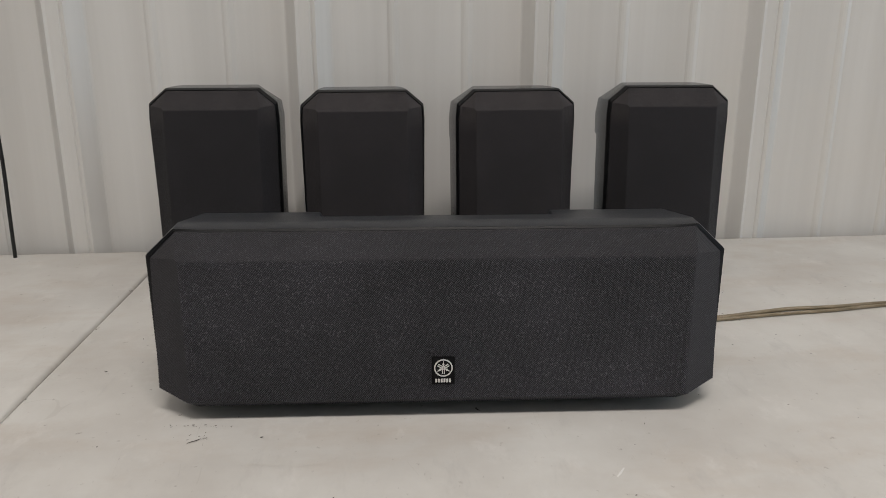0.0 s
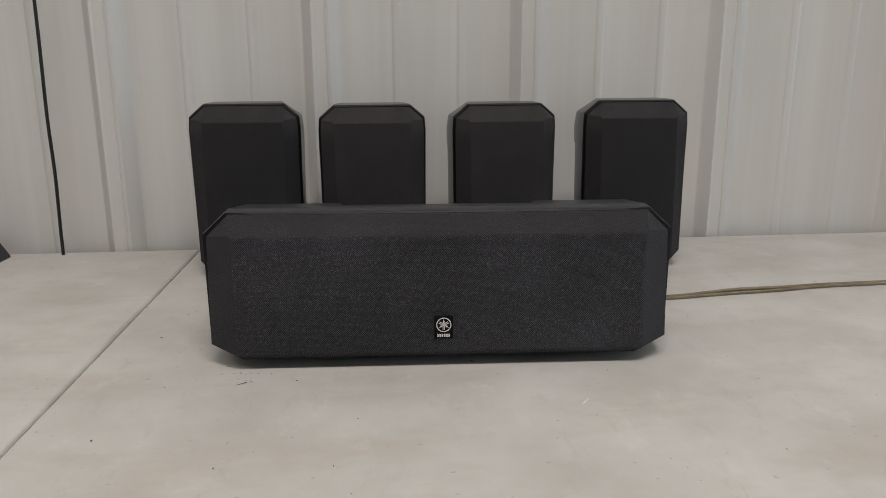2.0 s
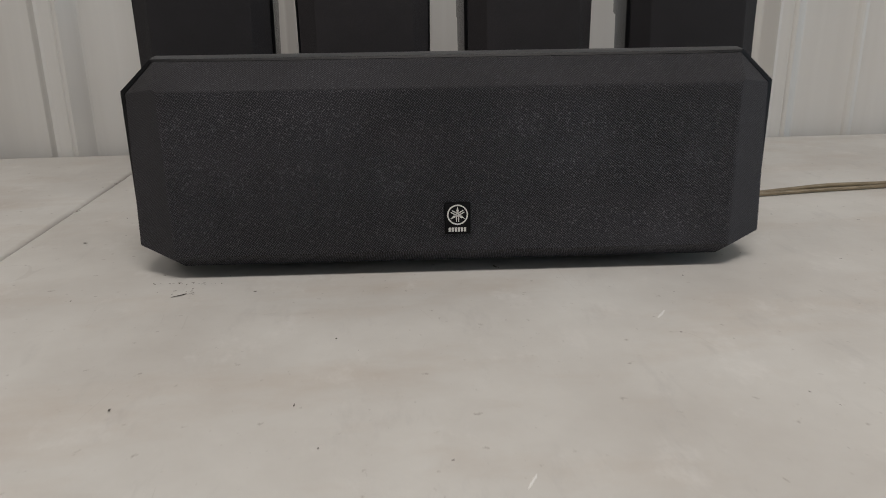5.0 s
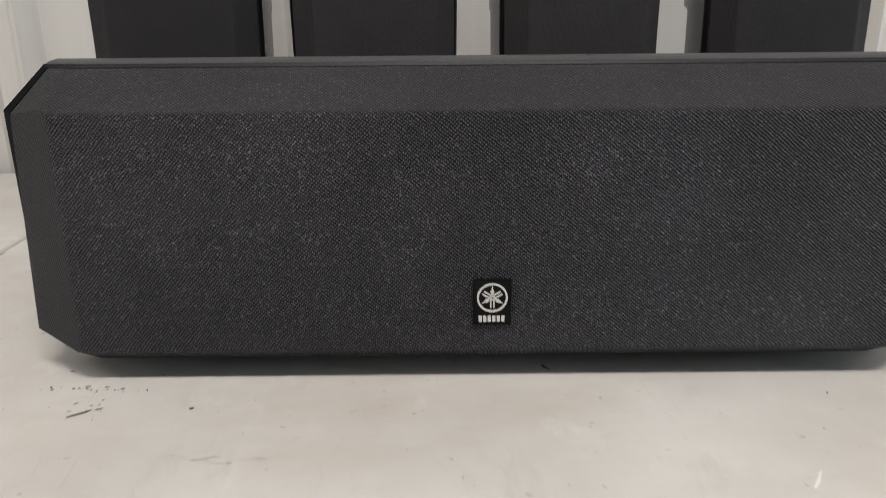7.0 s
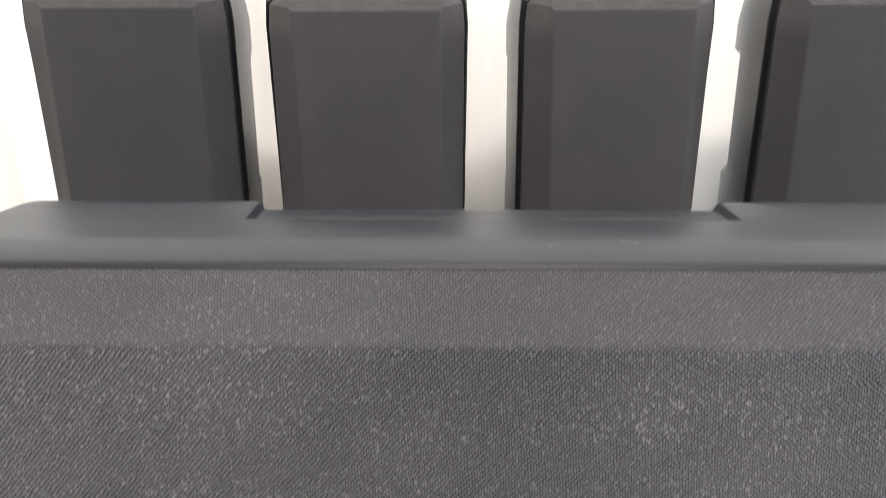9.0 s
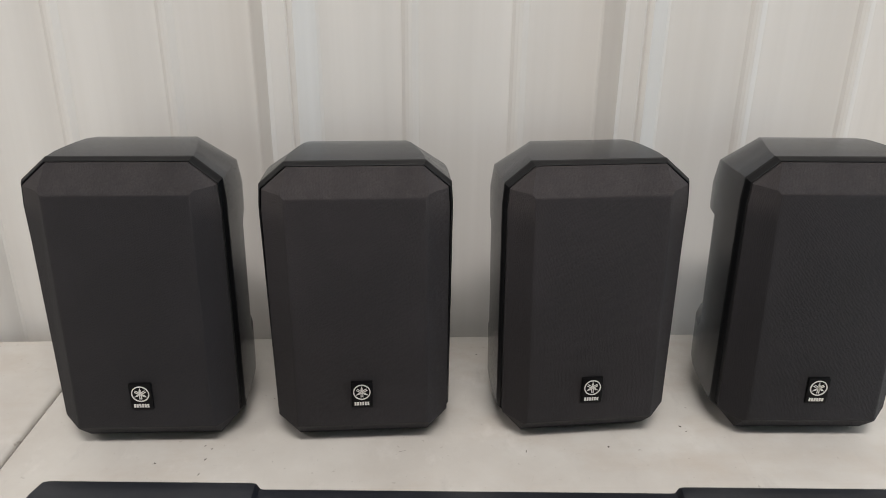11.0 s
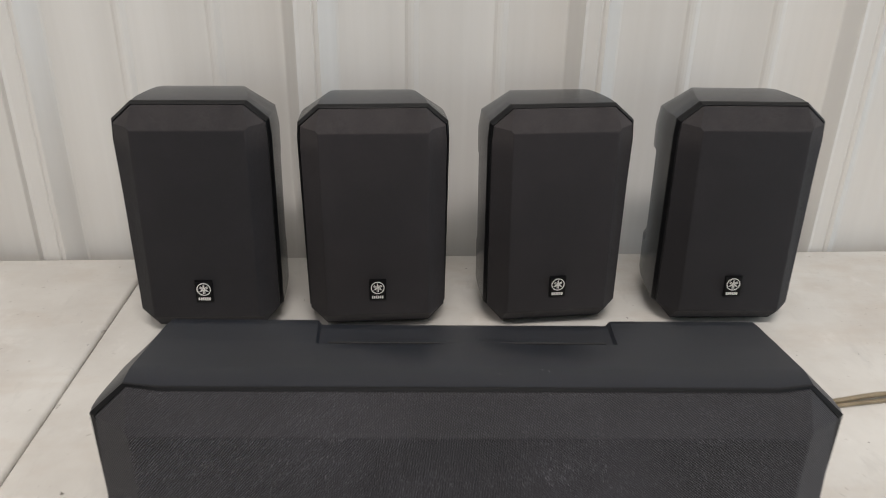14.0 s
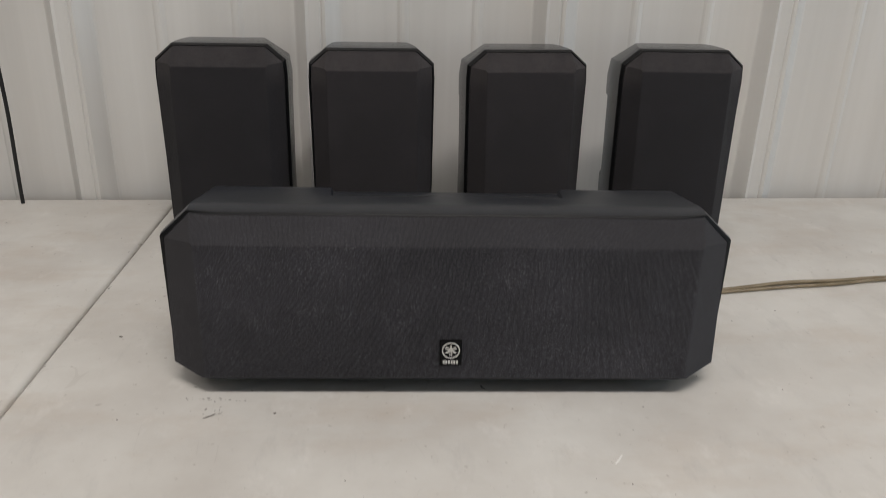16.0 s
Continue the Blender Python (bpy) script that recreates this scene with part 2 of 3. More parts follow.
def loft(bm, sections, cap_first=True, cap_last=True):
    """Joins closed outlines of equal length, one after the other."""
    rings = [[bm.verts.new(p) for p in s] for s in sections]
    for a, c in zip(rings, rings[1:]):
        for i in range(len(a)):
            j = (i + 1) % len(a)
            bm.faces.new((a[i], a[j], c[j], c[i]))
    if cap_first:
        bm.faces.new(rings[0])
    if cap_last:
        bm.faces.new(rings[-1])
    return rings


def tube(points, radius, sides=8, bm=None):
    bm = bm or bmesh.new()
    pts = [Vector(p) for p in points]
    rings = []
    for i, p in enumerate(pts):
        d = (pts[min(i + 1, len(pts) - 1)] - pts[max(i - 1, 0)]).normalized()
        up = Vector((0, 0, 1)) if abs(d.z) < 0.9 else Vector((0, 1, 0))
        x = d.cross(up).normalized()
        y = x.cross(d)
        rings.append([p + radius * (math.cos(a) * x + math.sin(a) * y) for a in (2 * math.pi * k / sides for k in range(sides))])
    loft(bm, rings)
    return bm


def smooth_line(pts, n=8):
    """Catmull-Rom through the points."""
    out = []
    q = [Vector(p) for p in pts]
    q = [2 * q[0] - q[1], *q, 2 * q[-1] - q[-2]]
    for a, b_, c_, d in zip(q, q[1:], q[2:], q[3:]):
        for k in range(n):
            s = k / n
            out.append(0.5 * (2 * b_ + (c_ - a) * s + (2 * a - 5 * b_ + 4 * c_ - d) * s * s + (3 * b_ - a - 3 * c_ + d) * s**3))
    return out + [q[-2]]


# ---- the room ----
WALL_YAW = 5.78
EDGE = Vector((0.0, 0.2725, 0.0))  # a point of the tabletop's rear edge


def rib_profile(x0, x1):
    """The sheet's outline from left to right: tall ribs every 0.2415 m, two low ones between."""
    pts = [(x0, 0.0)]
    k0, k1 = math.floor((x0 - 0.370) / 0.2415) + 1, math.ceil((x1 - 0.370) / 0.2415) - 1
    for k in range(k0, k1 + 1):
        c = 0.370 + 0.2415 * k
        for dx, h in ((-0.0215, 0), (-0.0200, 0.0008), (-0.0110, 0.0128), (-0.0092, 0.0146), (-0.0062, 0.0138), (0.0046, 0.0138), (0.0060, 0.0128), (0.0074, 0.0138), (0.0104, 0.0144), (0.0122, 0.0130), (0.0240, 0.0008), (0.0262, 0)):
            pts.append((c + dx, h))
        for s in (0.088, 0.164):
            for dx, h in ((-0.0060, 0), (-0.0036, 0.0013), (-0.0012, 0.0018), (0.0014, 0.0018), (0.0030, 0.0012), (0.0058, 0)):
                pts.append((c + s + dx, h))
    return [p for p in pts if x0 <= p[0] <= x1] + [(x1, 0.0)]


prof = rib_profile(-3.36, 3.36)
bm = bmesh.new()
front = [[bm.verts.new((x, -h, z)) for x, h in prof] for z in (-0.76, 0.0, 0.6, 2.0)]
rear = [[bm.verts.new((x, 0.06, z)) for x, h in prof] for z in (-0.76, 2.0)]
for a, c in zip(front, front[1:]):
    for i in range(len(a) - 1):
        bm.faces.new((a[i], a[i + 1], c[i + 1], c[i]))
for i in range(len(prof) - 1):
    bm.faces.new((rear[0][i], rear[1][i], rear[1][i + 1], rear[0][i + 1]))
    bm.faces.new((front[0][i], rear[0][i], rear[0][i + 1], front[0][i + 1]))
    bm.faces.new((front[3][i], front[3][i + 1], rear[1][i + 1], rear[1][i]))
wall = part("wall_north", bm, "wall")
wall.matrix_world = Matrix.Translation(EDGE) @ pose(0, 0, 0, 0, 0.1, WALL_YAW) @ pose(0, 0.018, 0)
tagged(wall, "white-painted ribbed steel wall panel with faint grime", "wall", kind="structure")

SQUARE = pose(0, 0, 0, 0, 0, WALL_YAW)
for name, bx, mat_, lab in (
    ("floor", (-3.56, 3.56, -4.2, 0.34, -0.85, -0.75), "concrete", "grey concrete shop floor"),
    ("ceiling", (-3.56, 3.56, -4.2, 0.34, 1.9, 2.0), "ceiling", "off-white painted ceiling"),
    ("wall_west", (-3.56, -3.36, -4.2, 0.34, -0.75, 1.9), "room", "plain beige side wall"),
):
    ob = tagged(part(name, box_bm(*bx), mat_), lab, name.split("_")[0], kind="structure")
    ob.matrix_world = SQUARE

# The unseen rear wall with an assumed wide gateway, through its whole thickness.
bm = bmesh.new()
for bx in ((-3.36, -1.55, -4.2, -4.0, -0.75, 1.9), (1.55, 3.36, -4.2, -4.0, -0.75, 1.9), (-1.55, 1.55, -4.2, -4.0, 1.25, 1.9), (-1.55, 1.55, -4.2, -4.0, -0.75, -0.55)):
    box_bm(*bx, bm=bm)
ob = tagged(part("wall_south", bm, "room"), "plain beige rear wall with an assumed gateway for fill light", "wall", kind="structure")
ob.matrix_world = SQUARE

# The side wall with the doorway, through its whole thickness.
bm = bmesh.new()
for bx in ((3.36, 3.56, -4.2, -1.40, -0.75, 1.9), (3.36, 3.56, 0.24, 0.34, -0.75, 1.9), (3.36, 3.56, -1.40, 0.24, 1.2, 1.9), (3.36, 3.56, -1.40, 0.24, -0.75, -0.1)):
    box_bm(*bx, bm=bm)
ob = tagged(part("wall_east", bm, "room"), "plain beige side wall with a daylit opening", "wall", kind="structure")
ob.matrix_world = SQUARE

# ---- folding table ----
T = Matrix.Translation(EDGE) @ pose(0, 0, 0, 0, 0, WALL_YAW)
table = empty("folding_table", T)
tagged(table, "stained off-white plastic centre-fold folding table against the wall", "table")
SEAM = -0.2645
for x0, x1 in ((SEAM - 0.93, SEAM - 0.0007), (SEAM + 0.0007, SEAM + 0.93)):
    bm = box_bm(x0, x1, -0.76, 0.0, -0.042, 0.0, 0.0034, 3)
    part("tabletop_half", bm, "table", table, smooth=40)
part("fold_hinge_bar", box_bm(SEAM - 0.012, SEAM + 0.012, -0.74, -0.02, -0.05, -0.0425), "table", table)
for x in (SEAM - 0.75, SEAM + 0.75):
    for y in (-0.66, -0.10):
        part("leg", tube([(x, y, -0.7495), (x, y, -0.043)], 0.014, 10), "steel", table, smooth=50)
    part("leg_brace", tube([(x, -0.66, -0.45), (x, -0.10, -0.45)], 0.010, 8), "steel", table, smooth=50)

# ---- loudspeakers ----


def badge(parent, y, z, w, h, dx=0.0):
    """A raised black plate with a pale ring, crossing strokes and a bar."""
    plate = part("badge", box_bm(-w / 2, w / 2, y - 0.0014, y + 0.004, z - h / 2, z + h / 2, 0.0006, 2), "badge", parent, "small black badge with a pale emblem", smooth=40)
    cz, r, f = z + h * 0.12, w * 0.40, y - 0.0014
    bm = bmesh.new()
    n = 28
    loops = [[bm.verts.new((rr * math.sin(2 * math.pi * k / n), yy, cz + rr * math.cos(2 * math.pi * k / n))) for k in range(n)] for rr, yy in ((r, f + 0.0002), (r, f - 0.0003), (r * 0.87, f - 0.0003), (r * 0.87, f + 0.0002))]
    for a, c in zip(loops, loops[1:] + loops[:1]):
        for i in range(n):
            bm.faces.new((a[i], a[(i + 1) % n], c[(i + 1) % n], c[i]))
    part("emblem_ring", bm, "silver", plate)
    for ang in (0, 60, 120):
        bm = bmesh.new()
        for s in (-1, 1):
            box_bm(s * r * 0.10 - r * 0.05, s * r * 0.10 + r * 0.05, f - 0.0003, f + 0.0002, -r * 0.68, r * 0.22, bm=bm)
        loft(bm, [[(x, yy, z) for x, z in ((-r * 0.05, r * 0.22), (r * 0.05, r * 0.22), (r * 0.13, r * 0.42), (r * 0.07, r * 0.52), (0, r * 0.82), (-r * 0.07, r * 0.52), (-r * 0.13, r * 0.42))] for yy in (f - 0.00033, f + 0.0002)])
        bmesh.ops.transform(bm, verts=bm.verts, matrix=Matrix.Translation((0, 0, cz)) @ Matrix.Rotation(radians(ang * 2), 4, "Y"))
        part("emblem_stroke", bm, "silver", plate)
    plate.location.x = dx
    bm = bmesh.new()
    for k in range(6):
        x = w * (-0.35 + 0.1175 * k)
        box_bm(x, x + w * 0.084, f - 0.0003, f + 0.0002, z - h * 0.41, z - h * 0.28, bm=bm)
    part("name_bar", bm, "silver", plate)
    return plate


def interp(keys, y):
    for a, c in zip(keys, keys[1:]):
        if a[0] <= y <= c[0]:
            s = (y - a[0]) / (c[0] - a[0])
            return [p + (q - p) * s for p, q in zip(a, c)]
    return list(keys[-1])


def ten_gon(y, hb, zb, h2, z2, hk, zk, h1, z1, ht, zt):
    right = [(hb, zb), (h2, z2), (hk, zk), (h1, z1), (ht, zt)]
    return [(x, y, z) for x, z in right] + [(-x, y, z) for x, z in reversed(right)]


def cabinet_ring(y, hb, zb, h2, z2, hk, zk, h1, z1, ht, zt):
    """A cabinet section: the rear half of each side is let in at mid height."""
    let_in = 0.0036 * min(1.0, max(0.0, (y - 0.037) / 0.005))

    def side(z, d):
        return h2 + (hk - h2) * (z - z2) / (zk - z2) - d, z

    right = [(hb, zb), (h2, z2), side(0.0480, 0), side(0.0515, let_in), side(0.0860, let_in), side(0.1225, let_in), side(0.1265, 0), (hk, max(zk, 0.1275)), (h1, z1), (ht, zt)]
    return [(x, y, z) for x, z in right] + [(-x, y, z) for x, z in reversed(right)]


def inset(poly, d, y, zc):
    wx, wz = max(p[0] for p in poly), max(p[2] for p in poly) - zc
    return [(p[0] * (1 - d / wx), y, zc + (p[2] - zc) * (1 - d / wz)) for p in poly]


def soften(bm, corners, r):
    """Rounds the edges of the grille's flat front."""
    bmesh.ops.recalc_face_normals(bm, faces=bm.faces)
    ridge = [e for e in bm.edges if e.verts[0] in corners and e.verts[1] in corners]
    bmesh.ops.bevel(bm, geom=ridge, offset=r, segments=3, affect="EDGES", profile=0.5, clamp_overlap=True)


def satellite(name, m, cloth):
    """A small upright loudspeaker with chamfered corners and a faceted cloth grille."""
    sp = empty(name, m)
    front = (0.005, 0.0385, 0.0020, 0.0528, 0.0150, 0.0542, 0.1470, 0.0532, 0.1598, 0.0387, 0.1722)
    keys = [
        front,
        (0.0130, 0.0385, 0.0020, 0.0532, 0.0159, 0.0546, 0.1472, 0.0532, 0.1602, 0.0382, 0.1728),
        (0.0225, 0.0383, 0.0021, 0.0532, 0.0166, 0.0549, 0.1464, 0.0533, 0.1596, 0.0362, 0.1731),
        (0.0319, 0.0375, 0.0023, 0.0530, 0.0177, 0.0548, 0.1460, 0.0531, 0.1596, 0.0342, 0.1732),
        (0.0414, 0.0360, 0.0027, 0.0523, 0.0187, 0.0543, 0.1456, 0.0525, 0.1592, 0.0318, 0.1730),
        (0.0500, 0.0345, 0.0036, 0.0507, 0.0208, 0.0530, 0.1444, 0.0510, 0.1578, 0.0292, 0.1719),
        (0.0586, 0.0320, 0.0046, 0.0478, 0.0234, 0.0502, 0.1412, 0.0480, 0.1544, 0.0262, 0.1686),
        (0.0723, 0.0265, 0.0088, 0.0405, 0.0286, 0.0415, 0.1295, 0.0392, 0.1405, 0.0200, 0.1525),
        (0.0809, 0.0200, 0.0140, 0.0320, 0.0328, 0.0320, 0.1153, 0.0300, 0.1255, 0.0150, 0.1370),
    ]
    bm = bmesh.new()
    loft(bm, [cabinet_ring(*interp(keys, y)) for y in (0.0050, 0.0130, 0.0177, 0.0225, 0.0272, 0.0319, 0.0367, 0.0414, 0.0457, 0.0500, 0.0543, 0.0586, 0.0655, 0.0723, 0.0766, 0.0809)])
    part("cabinet", bm, "cabinet", sp, smooth=18)
    # Bezel: a chamfered rim in front of the cabinet.
    outer = ten_gon(*front)
    zc = 0.086
    bm = bmesh.new()
    loft(bm, [inset(outer, 0.0, 0.0048, zc), inset(outer, -0.0003, 0.0040, zc), inset(outer, -0.0001, 0.0024, zc), inset(outer, 0.0010, -0.0008, zc), inset(outer, 0.0014, -0.0012, zc), inset(outer, 0.0018, -0.0004, zc)], True, True)
    part("bezel", bm, "bezel", sp, "satin black chamfered bezel")
    # Grille: a faceted, cloth-covered pyramid stump.
    g0 = inset(outer, 0.0019, -0.0002, zc)
    g1 = inset(outer, 0.0021, -0.0022, zc)
    bm = bmesh.new()
    r0 = [bm.verts.new(p) for p in g0]
    r1 = [bm.verts.new(p) for p in g1]
    for i in range(10):
        bm.faces.new((r0[i], r0[(i + 1) % 10], r1[(i + 1) % 10], r1[i]))
    ftr, ftl = bm.verts.new((0.0392, -0.0115, 0.1553)), bm.verts.new((-0.0392, -0.0115, 0.1553))
    fbr, fbl = bm.verts.new((0.0390, -0.0198, 0.0150)), bm.verts.new((-0.0390, -0.0198, 0.0150))
    ebr, ebl = bm.verts.new((0.0392, -0.0060, 0.0020)), bm.verts.new((-0.0392, -0.0060, 0.0020))
    gr, gl = bm.verts.new((0.0512, -0.0060, 0.0160)), bm.verts.new((-0.0512, -0.0060, 0.0160))
    br, r2, rk, rr1, tr, tl, l1, lk, l2, bl = r1
    for f in ((ftr, ftl, fbl, fbr), (tl, tr, ftr, ftl), (tr, rr1, ftr), (rr1, rk, ftr), (rk, gr, ftr), (gr, fbr, ftr), (rk, r2, gr), (gr, ebr, fbr), (r2, br, ebr, gr), (tl, ftl, l1), (l1, ftl, lk), (lk, ftl, gl), (gl, ftl, fbl), (lk, gl, l2), (gl, fbl, ebl), (l2, gl, ebl, bl), (fbr, fbl, ebl, ebr), (ebr, ebl, bl, br)):
        bm.faces.new(f)
    soften(bm, (ftr, ftl, fbr, fbl), 0.0022)
    part("grille", bm, cloth, sp, "black cloth grille with dust and painted top light on its chamfered edges", smooth=25)
    badge(sp, -0.0188, 0.0367, 0.0128, 0.0168)
    for x in (-0.026, 0.026):
        for y in (0.004, 0.052):
            part("foot", tube([(x, y, 0.0), (x, y, 0.0085)], 0.006, 10), "rubber", sp)
    return sp


ROW = "satellite speakers in a row"
darker = satellite("satellite_speaker", pose(-0.1699, 0.1411, 0.0, 0, 0, 6.0) @ pose(0, -0.004, 0) @ Matrix.Scale(1.014, 4), "cloth_fine")
tagged(darker, "small black loudspeaker with faceted cloth grille standing on the table", "speaker", ROW)
paler = satellite("satellite_speaker", pose(-0.0430, 0.1534, 0.0, 0, 0, 7.9) @ pose(0, -0.004, 0), "cloth_brown")
tagged(paler, "small black loudspeaker with lighter brownish cloth grille on the table", "speaker", ROW)
copy_thing(paler, pose(0.0922, 0.1687, 0.0, 0, 0, 10.2) @ pose(0, -0.004, 0))
copy_thing(darker, pose(0.2295, 0.1782, 0.0, 0, 0, 4.1) @ pose(0, -0.004, 0))


def centre_speaker(m):
    """A long low loudspeaker: chamfered cabinet with a hanging recess on top, faceted grille."""
    sp = empty("center_speaker", m)

    def outline(y, hb, zb, h2, z2, h1, z1, ht, zt, fwd=0.0, dip=0.0, mid=0.0, rx=0.0735):
        right = [(0.0, mid), (0.010, mid), (0.030, dip), (rx - 0.0010, dip), (rx, dip * 0.92), (rx + 0.0012, dip * 0.14), (rx + 0.0024, 0.0), (0.1345, 0.0)]
        top = [(ht, y, zt)] + [(x, y - fwd, zt - d) for x, d in reversed(right)]
        half = [(hb, y, zb), (h2, y, z2), (h1, y, z1), *top]
        return half + [(-x, yy, z) for x, yy, z in reversed(half) if x > 0]

    secs = [
        outline(0.0040, 0.1430, 0.0046, 0.1672, 0.0160, 0.1675, 0.0955, 0.1508, 0.1110, 0.0030),
        outline(0.0062, 0.1430, 0.0046, 0.1675, 0.0160, 0.1678, 0.0960, 0.1508, 0.1116, 0.0030),
        outline(0.0125, 0.1429, 0.0048, 0.1677, 0.0161, 0.1678, 0.0961, 0.1508, 0.1122, 0.0008),
        outline(0.0150, 0.1428, 0.0050, 0.1678, 0.0162, 0.1678, 0.0960, 0.1508, 0.1120),
        outline(0.0390, 0.1422, 0.0064, 0.1674, 0.0156, 0.1672, 0.0935, 0.1508, 0.1088, rx=0.0715),
        outline(0.0424, 0.1420, 0.0065, 0.1674, 0.0157, 0.1671, 0.0932, 0.1508, 0.1086, 0.0, 0.0024, 0.0004, 0.0717),
        outline(0.0500, 0.1410, 0.0066, 0.1668, 0.0160, 0.1662, 0.0920, 0.1507, 0.1074, 0.0, 0.0026, 0.0014, 0.0725),
        outline(0.0600, 0.1405, 0.0068, 0.1658, 0.0165, 0.1650, 0.0905, 0.1506, 0.1064, 0.0, 0.0028, 0.0022, 0.0733),
        outline(0.0672, 0.1400, 0.0070, 0.1645, 0.0170, 0.1635, 0.0885, 0.1500, 0.1054, 0.0, 0.0030, 0.0028, 0.0740),
        outline(0.0695, 0.1397, 0.0072, 0.1638, 0.0174, 0.1626, 0.0870, 0.1490, 0.1040, 0.0, 0.0028, 0.0028, 0.0741),
        outline(0.0718, 0.1390, 0.0075, 0.1625, 0.0180, 0.1605, 0.0835, 0.1470, 0.0990, 0.0, 0.0020, 0.0020, 0.0742),
        outline(0.0850, 0.1340, 0.0100, 0.1540, 0.0220, 0.1500, 0.0700, 0.1340, 0.0820),
        outline(0.0980, 0.1240, 0.0150, 0.1380, 0.0260, 0.1340, 0.0540, 0.1200, 0.0640),
    ]
    bm = bmesh.new()
    loft(bm, secs)
    part("cabinet", bm, "shell", sp, smooth=24)

    def ring(d, y, fwd):
        k = [(0.1430 - d * 0.6, 0.0046 + d), (0.1672 - d, 0.0160 + d * 0.5), (0.1675 - d, 0.0955 - d * 0.4), (0.1508 - d * 0.6, 0.1110 - d * 0.52), (0.1345, 0.1110 - d * 0.52)]
        half = [(x, y - (fwd if i == 4 else 0), z) for i, (x, z) in enumerate(k)]
        return half + [(-x, yy, z) for x, yy, z in reversed(half)]

    # Dark shadow-gap rim behind the grille.
    bm = bmesh.new()
    loft(bm, [ring(0.0, 0.0042, 0.0030), ring(0.0, 0.0028, 0.0030), ring(0.0023, 0.0019, 0.0030), ring(0.0025, 0.0036, 0.0030)])
    part("bezel", bm, "bezel", sp, "black bezel")
    bm = bmesh.new()
    r0 = [bm.verts.new(p) for p in ring(0.0026, 0.0034, 0.0030)]
    r1 = [bm.verts.new(p) for p in ring(0.0028, 0.0014, 0.0030)]
    for i in range(10):
        bm.faces.new((r0[i], r0[(i + 1) % 10], r1[(i + 1) % 10], r1[i]))
    ftr, ftl = bm.verts.new((0.1446, -0.0158, 0.0968)), bm.verts.new((-0.1446, -0.0158, 0.0968))
    fbr, fbl = bm.verts.new((0.1445, -0.0185, 0.0125)), bm.verts.new((-0.1445, -0.0185, 0.0125))
    ebr, ebl = bm.verts.new((0.1432, -0.0050, 0.0042)), bm.verts.new((-0.1432, -0.0050, 0.0042))
    gr, gl = bm.verts.new((0.1655, -0.0040, 0.0162)), bm.verts.new((-0.1655, -0.0040, 0.0162))
    br, r2, rr1, tr, t2, t3, tl, l1, l2, bl = r1
    for f in ((ftr, ftl, fbl, fbr), (t3, t2, ftr, ftl), (t2, tr, ftr), (tr, rr1, ftr), (rr1, gr, ftr), (gr, fbr, ftr), (rr1, r2, gr), (gr, ebr, fbr), (r2, br, ebr, gr), (t3, ftl, tl), (tl, ftl, l1), (l1, ftl, gl), (gl, ftl, fbl), (l1, gl, l2), (gl, fbl, ebl), (l2, gl, ebl, bl), (fbr, fbl, ebl, ebr), (ebr, ebl, bl, br)):
        bm.faces.new(f)
    soften(bm, (ftr, ftl, fbr, fbl), 0.0022)
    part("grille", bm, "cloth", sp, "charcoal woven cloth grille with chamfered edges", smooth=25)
    badge(sp, -0.0180, 0.0308, 0.0134, 0.0168, 0.0016)
    for x0, x1, z in ((0.1135, 0.1165, 0.0975), (0.1185, 0.1195, 0.0971)):
        part("snag", tube([(x0, -0.0140, z - 0.001), (x1, -0.0141, z - 0.0014)], 0.0006, 6), "snag_and_shade", sp, "small dark snag in the cloth")
    # Dark strips painted in for the shadow line at the hanging recess's front.
    for x0, x1 in ((-0.0675, -0.0065), (0.0065, 0.0675)):
        part("recess_shadow_line", box_bm(x0, x1, 0.0405, 0.0416, 0.1058, 0.1084), "snag_and_shade", sp)
    # Dust fibres caught on the top edge.
    for pts in (((0.029, 0.0135, 0.1113), (0.032, 0.0125, 0.1122), (0.035, 0.0115, 0.1118), (0.039, 0.012, 0.1113)), ((0.034, 0.0130, 0.1113), (0.035, 0.0115, 0.1124), (0.0365, 0.0100, 0.1113)), ((0.011, 0.0105, 0.1114), (0.013, 0.0092, 0.1120), (0.016, 0.0092, 0.1114))):
        part("dust_fibre", tube(smooth_line(pts, 5), 0.00009, 5), "lint", sp)
    for x in (-0.11, 0.11):
        for y in (0.024, 0.07):
            part("foot", tube([(x, y, 0.0), (x, y, 0.0105)], 0.009, 12), "rubber", sp)
    return sp


centre = centre_speaker(pose(0.0305, -0.0960, 0, 0, 0, 3.4))
tagged(centre, "long charcoal centre loudspeaker with woven grille lying on the table", "speaker")

# ---- cables ----
speaker_cable = empty("speaker_cable", pose(-0.001, 0.0055, 0, 0, 0, -0.7))
tagged(speaker_cable, "tan clear twin speaker cable lying loose on the table", "cable")
main = [(0.150, 0.026, 0.0018), (0.200, 0.040, 0.0018), (0.246, 0.0475, 0.0020), (0.275, 0.0555, 0.0026), (0.309, 0.0650, 0.0034), (0.350, 0.0730, 0.0028), (0.392, 0.0845, 0.0022), (0.46, 0.0965, 0.0019), (0.55, 0.1135, 0.0019), (0.645, 0.120, 0.0019), (0.688, 0.122, -0.006), (0.697, 0.123, -0.12), (0.70, 0.12, -0.40)]
second = [(x, y - 0.0031 - 0.0016 * math.exp(-(((x - 0.315) / 0.035) ** 2)), min(z, 0.0016)) for x, y, z in main]
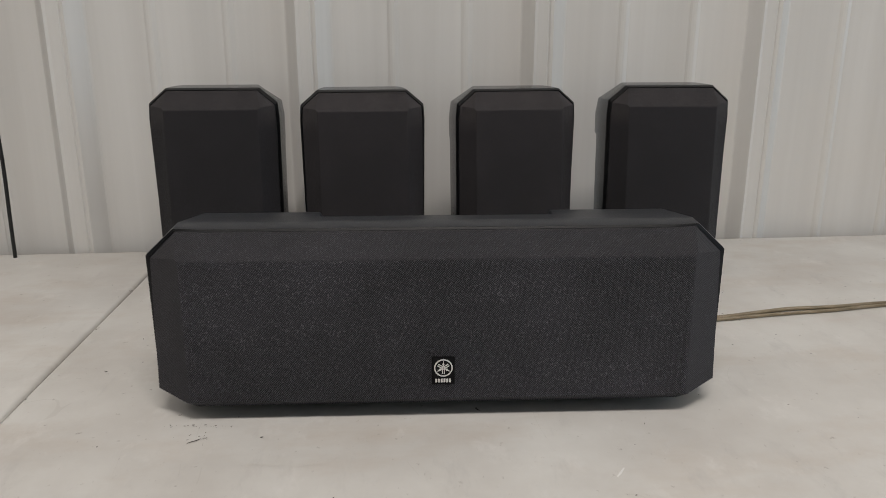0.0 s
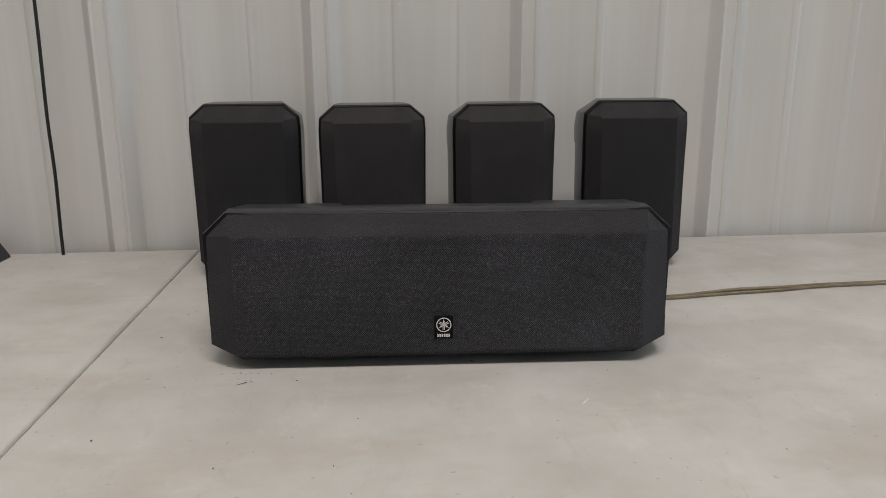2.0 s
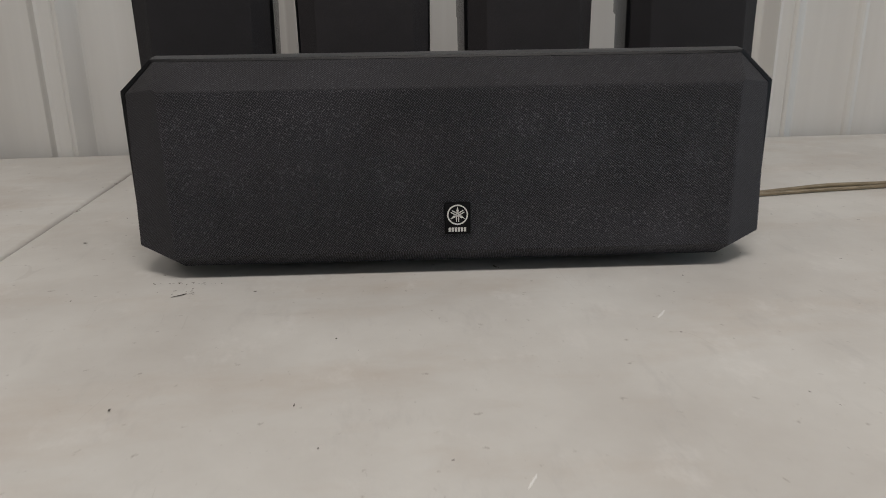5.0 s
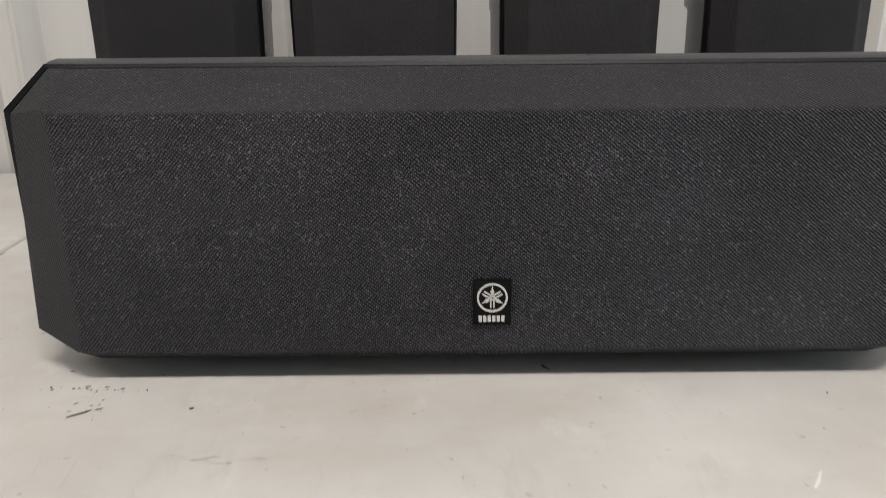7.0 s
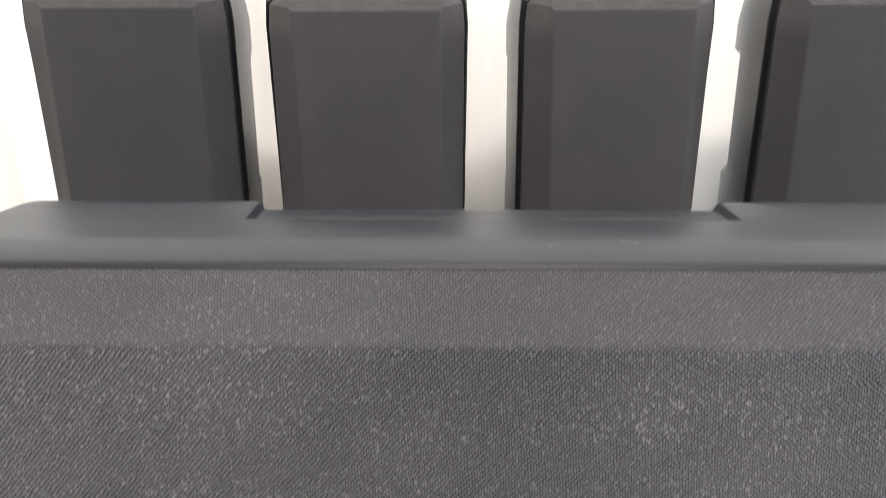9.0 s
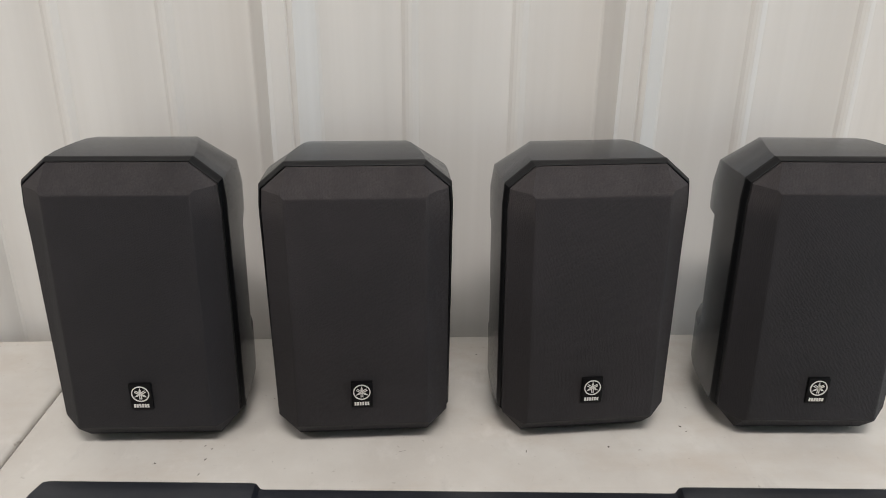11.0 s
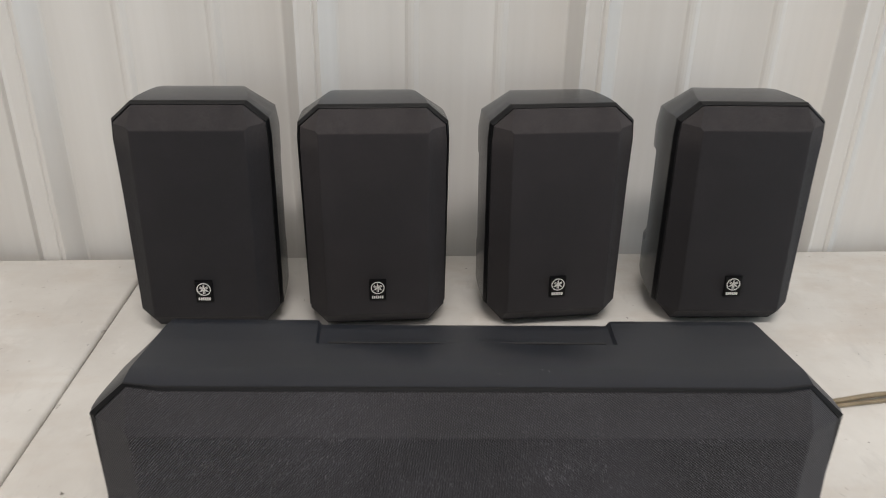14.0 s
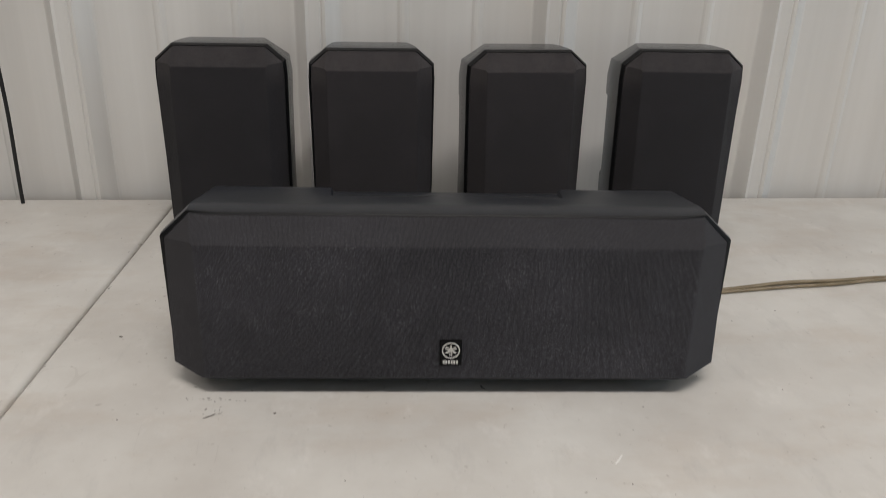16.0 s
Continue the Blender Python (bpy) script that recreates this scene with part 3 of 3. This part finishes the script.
for line, rad in ((main, 0.0019), (second, 0.0015)):
    part("strand", tube(smooth_line(line, 6), rad, 8), "vinyl", speaker_cable, smooth=60)

cord = part("hanging_cord", tube(smooth_line([(-0.4085, 0.2175, 0.95), (-0.4080, 0.2175, 0.5), (-0.4085, 0.2175, 0.28), (-0.4110, 0.2175, 0.16), (-0.4105, 0.2175, 0.09), (-0.4130, 0.2175, 0.0), (-0.4145, 0.2175, -0.2), (-0.4215, 0.2175, -0.5)], 6), 0.0019, 8), "wire", smooth=60)
tagged(cord, "thin black cord hanging down the ribbed wall", "cord")

# A dark wedge-shaped block on the rear edge of the table.
block = empty("wedge_block", pose(-0.468, 0.196, 0.0, 0, 0, WALL_YAW))
tagged(block, "small black plastic wedge on the table beside the ribbed wall", "block")
bm = bmesh.new()
loft(bm, [[(x0, y, 0.0), (x1, y, 0.0), (x1 - 0.001, y, 0.003), (x1 - 0.012, y, 0.021), (x1 - 0.015, y, 0.023), (x0, y, 0.023)] for y, x0, x1 in ((-0.014, -0.078, -0.001), (-0.0125, -0.08, 0.0), (0.0125, -0.08, 0.0), (0.014, -0.078, -0.001))])
part("body", bm, "cabinet", block)
part("dial", tube([(-0.020, -0.0138, 0.012), (-0.020, -0.0152, 0.012)], 0.003, 12), "silver", block, "small pale round mark")

# ---- dirt on the tabletop ----
rng = random.Random(4)


def flake(bm, x, y, r, ang, stretch, z=0.0003):
    n = 7
    vs = []
    for k in range(n):
        a = 2 * math.pi * k / n
        rr = r * rng.uniform(0.6, 1.25)
        px, py = rr * stretch * math.cos(a), rr * math.sin(a) / math.sqrt(stretch)
        vs.append(bm.verts.new((x + px * math.cos(ang) - py * math.sin(ang), y + px * math.sin(ang) + py * math.cos(ang), z)))
    c = bm.verts.new((x, y, z + r * 0.15))
    for i in range(n):
        bm.faces.new((vs[i], vs[(i + 1) % n], c))


SPOTS = [(-0.252, 0.088), (-0.235, 0.013), (-0.191, -0.005), (-0.192, -0.062), (-0.223, -0.103), (-0.152, -0.157), (0.055, -0.106), (0.242, -0.003), (0.281, 0.017), (0.388, 0.134), (0.244, -0.096), (-0.015, -0.200), (0.132, -0.193), (0.024, 0.240), (-0.166, -0.231), (-0.085, -0.260), (-0.065, -0.332), (0.067, -0.337), (0.112, -0.323), (0.156, 0.161), (0.159, 0.156), (0.108, 0.136), (-0.159, 0.097), (-0.287, 0.216)]
bm = bmesh.new()
for x, y in SPOTS:
    flake(bm, x, y, rng.uniform(0.0005, 0.0009), rng.uniform(0, 3), rng.uniform(1.0, 1.8))
for x, y, a, s, r in ((-0.1020, -0.1500, 0.68, 3.2, 0.0011), (-0.0998, -0.1482, 0.9, 2.4, 0.0008), (-0.0962, -0.1462, 0.6, 3.0, 0.0005), (-0.0650, -0.1440, 0.2, 1.1, 0.0009), (0.0555, -0.1075, 2.3, 2.6, 0.0011)):
    flake(bm, x, y, r, a, s)
for x, y, a, s in ( (-0.108, -0.131, 0.1, 2.2), (-0.101, -0.131, 0.1, 2.0), (-0.095, -0.132, 0.1, 1.6), (-0.120, -0.120, 0.1, 2.2), (-0.131, 0.103, 1.2, 2.4), (-0.130, 0.090, 1.4, 2.8), (-0.130, 0.076, 1.3, 3.2), (-0.016, 0.121, 0.35, 4.5), (0.058, 0.127, 1.5, 2.6), (-0.193, -0.061, 0.2, 2.2), (0.076, -0.313, 1.0, 1.5)):
    flake(bm, x, y, 0.0005, a, s)
for k in range(16):
    flake(bm, -0.124 + 0.0026 * k + rng.uniform(-0.0012, 0.0012), -0.1335 + rng.uniform(-0.0012, 0.0012), rng.uniform(0.00018, 0.00048), rng.uniform(0, 3), rng.uniform(1, 2.4))
for k in range(10):
    flake(bm, rng.gauss(-0.102, 0.006), rng.gauss(-0.147, 0.004), rng.uniform(0.0002, 0.0005), rng.uniform(0.3, 1.2), rng.uniform(1, 3))
for _ in range(90):
    x, y = rng.uniform(-0.5, 0.5), rng.uniform(-0.45, 0.2)
    flake(bm, x, y, rng.uniform(0.00022, 0.00055), rng.uniform(0, 3), rng.uniform(1, 2.5))
tagged(part("dirt_specks", bm, "speck"), "dark dirt specks and scuffs on the tabletop", "dirt", kind="stuff").matrix_world = pose(-0.001, 0.0055, 0, 0, 0, -0.7)
bm = bmesh.new()
for k in range(26):
    x = rng.uniform(-0.066, -0.028)
    flake(bm, x, -0.1725 + rng.gauss(0, 0.0016), rng.uniform(0.0002, 0.0005), rng.uniform(-0.1, 0.15), rng.uniform(2.5, 6.0), 0.00025)
for k in range(30):
    flake(bm, rng.uniform(-0.05, 0.15), rng.gauss(-0.158, 0.006), rng.uniform(0.0002, 0.0006), rng.uniform(-0.3, 0.8), rng.uniform(1.2, 4.0), 0.00025)
tagged(part("faint_smudges", bm, "smudge"), "faint grey-brown scuffs on the tabletop", "scuff", kind="stuff").matrix_world = pose(-0.001, 0.0055, 0, 0, 0, -0.7)
bm = bmesh.new()
flake(bm, 0.1285, -0.173, 0.0013, 1.0, 4.0)
flake(bm, 0.06, -0.30, 0.0010, 1.2, 4.0)
tagged(part("pale_scratches", bm, "scratch"), "short white scratches on the tabletop", "scratch", kind="stuff").matrix_world = pose(-0.001, 0.0055, 0, 0, 0, -0.7)
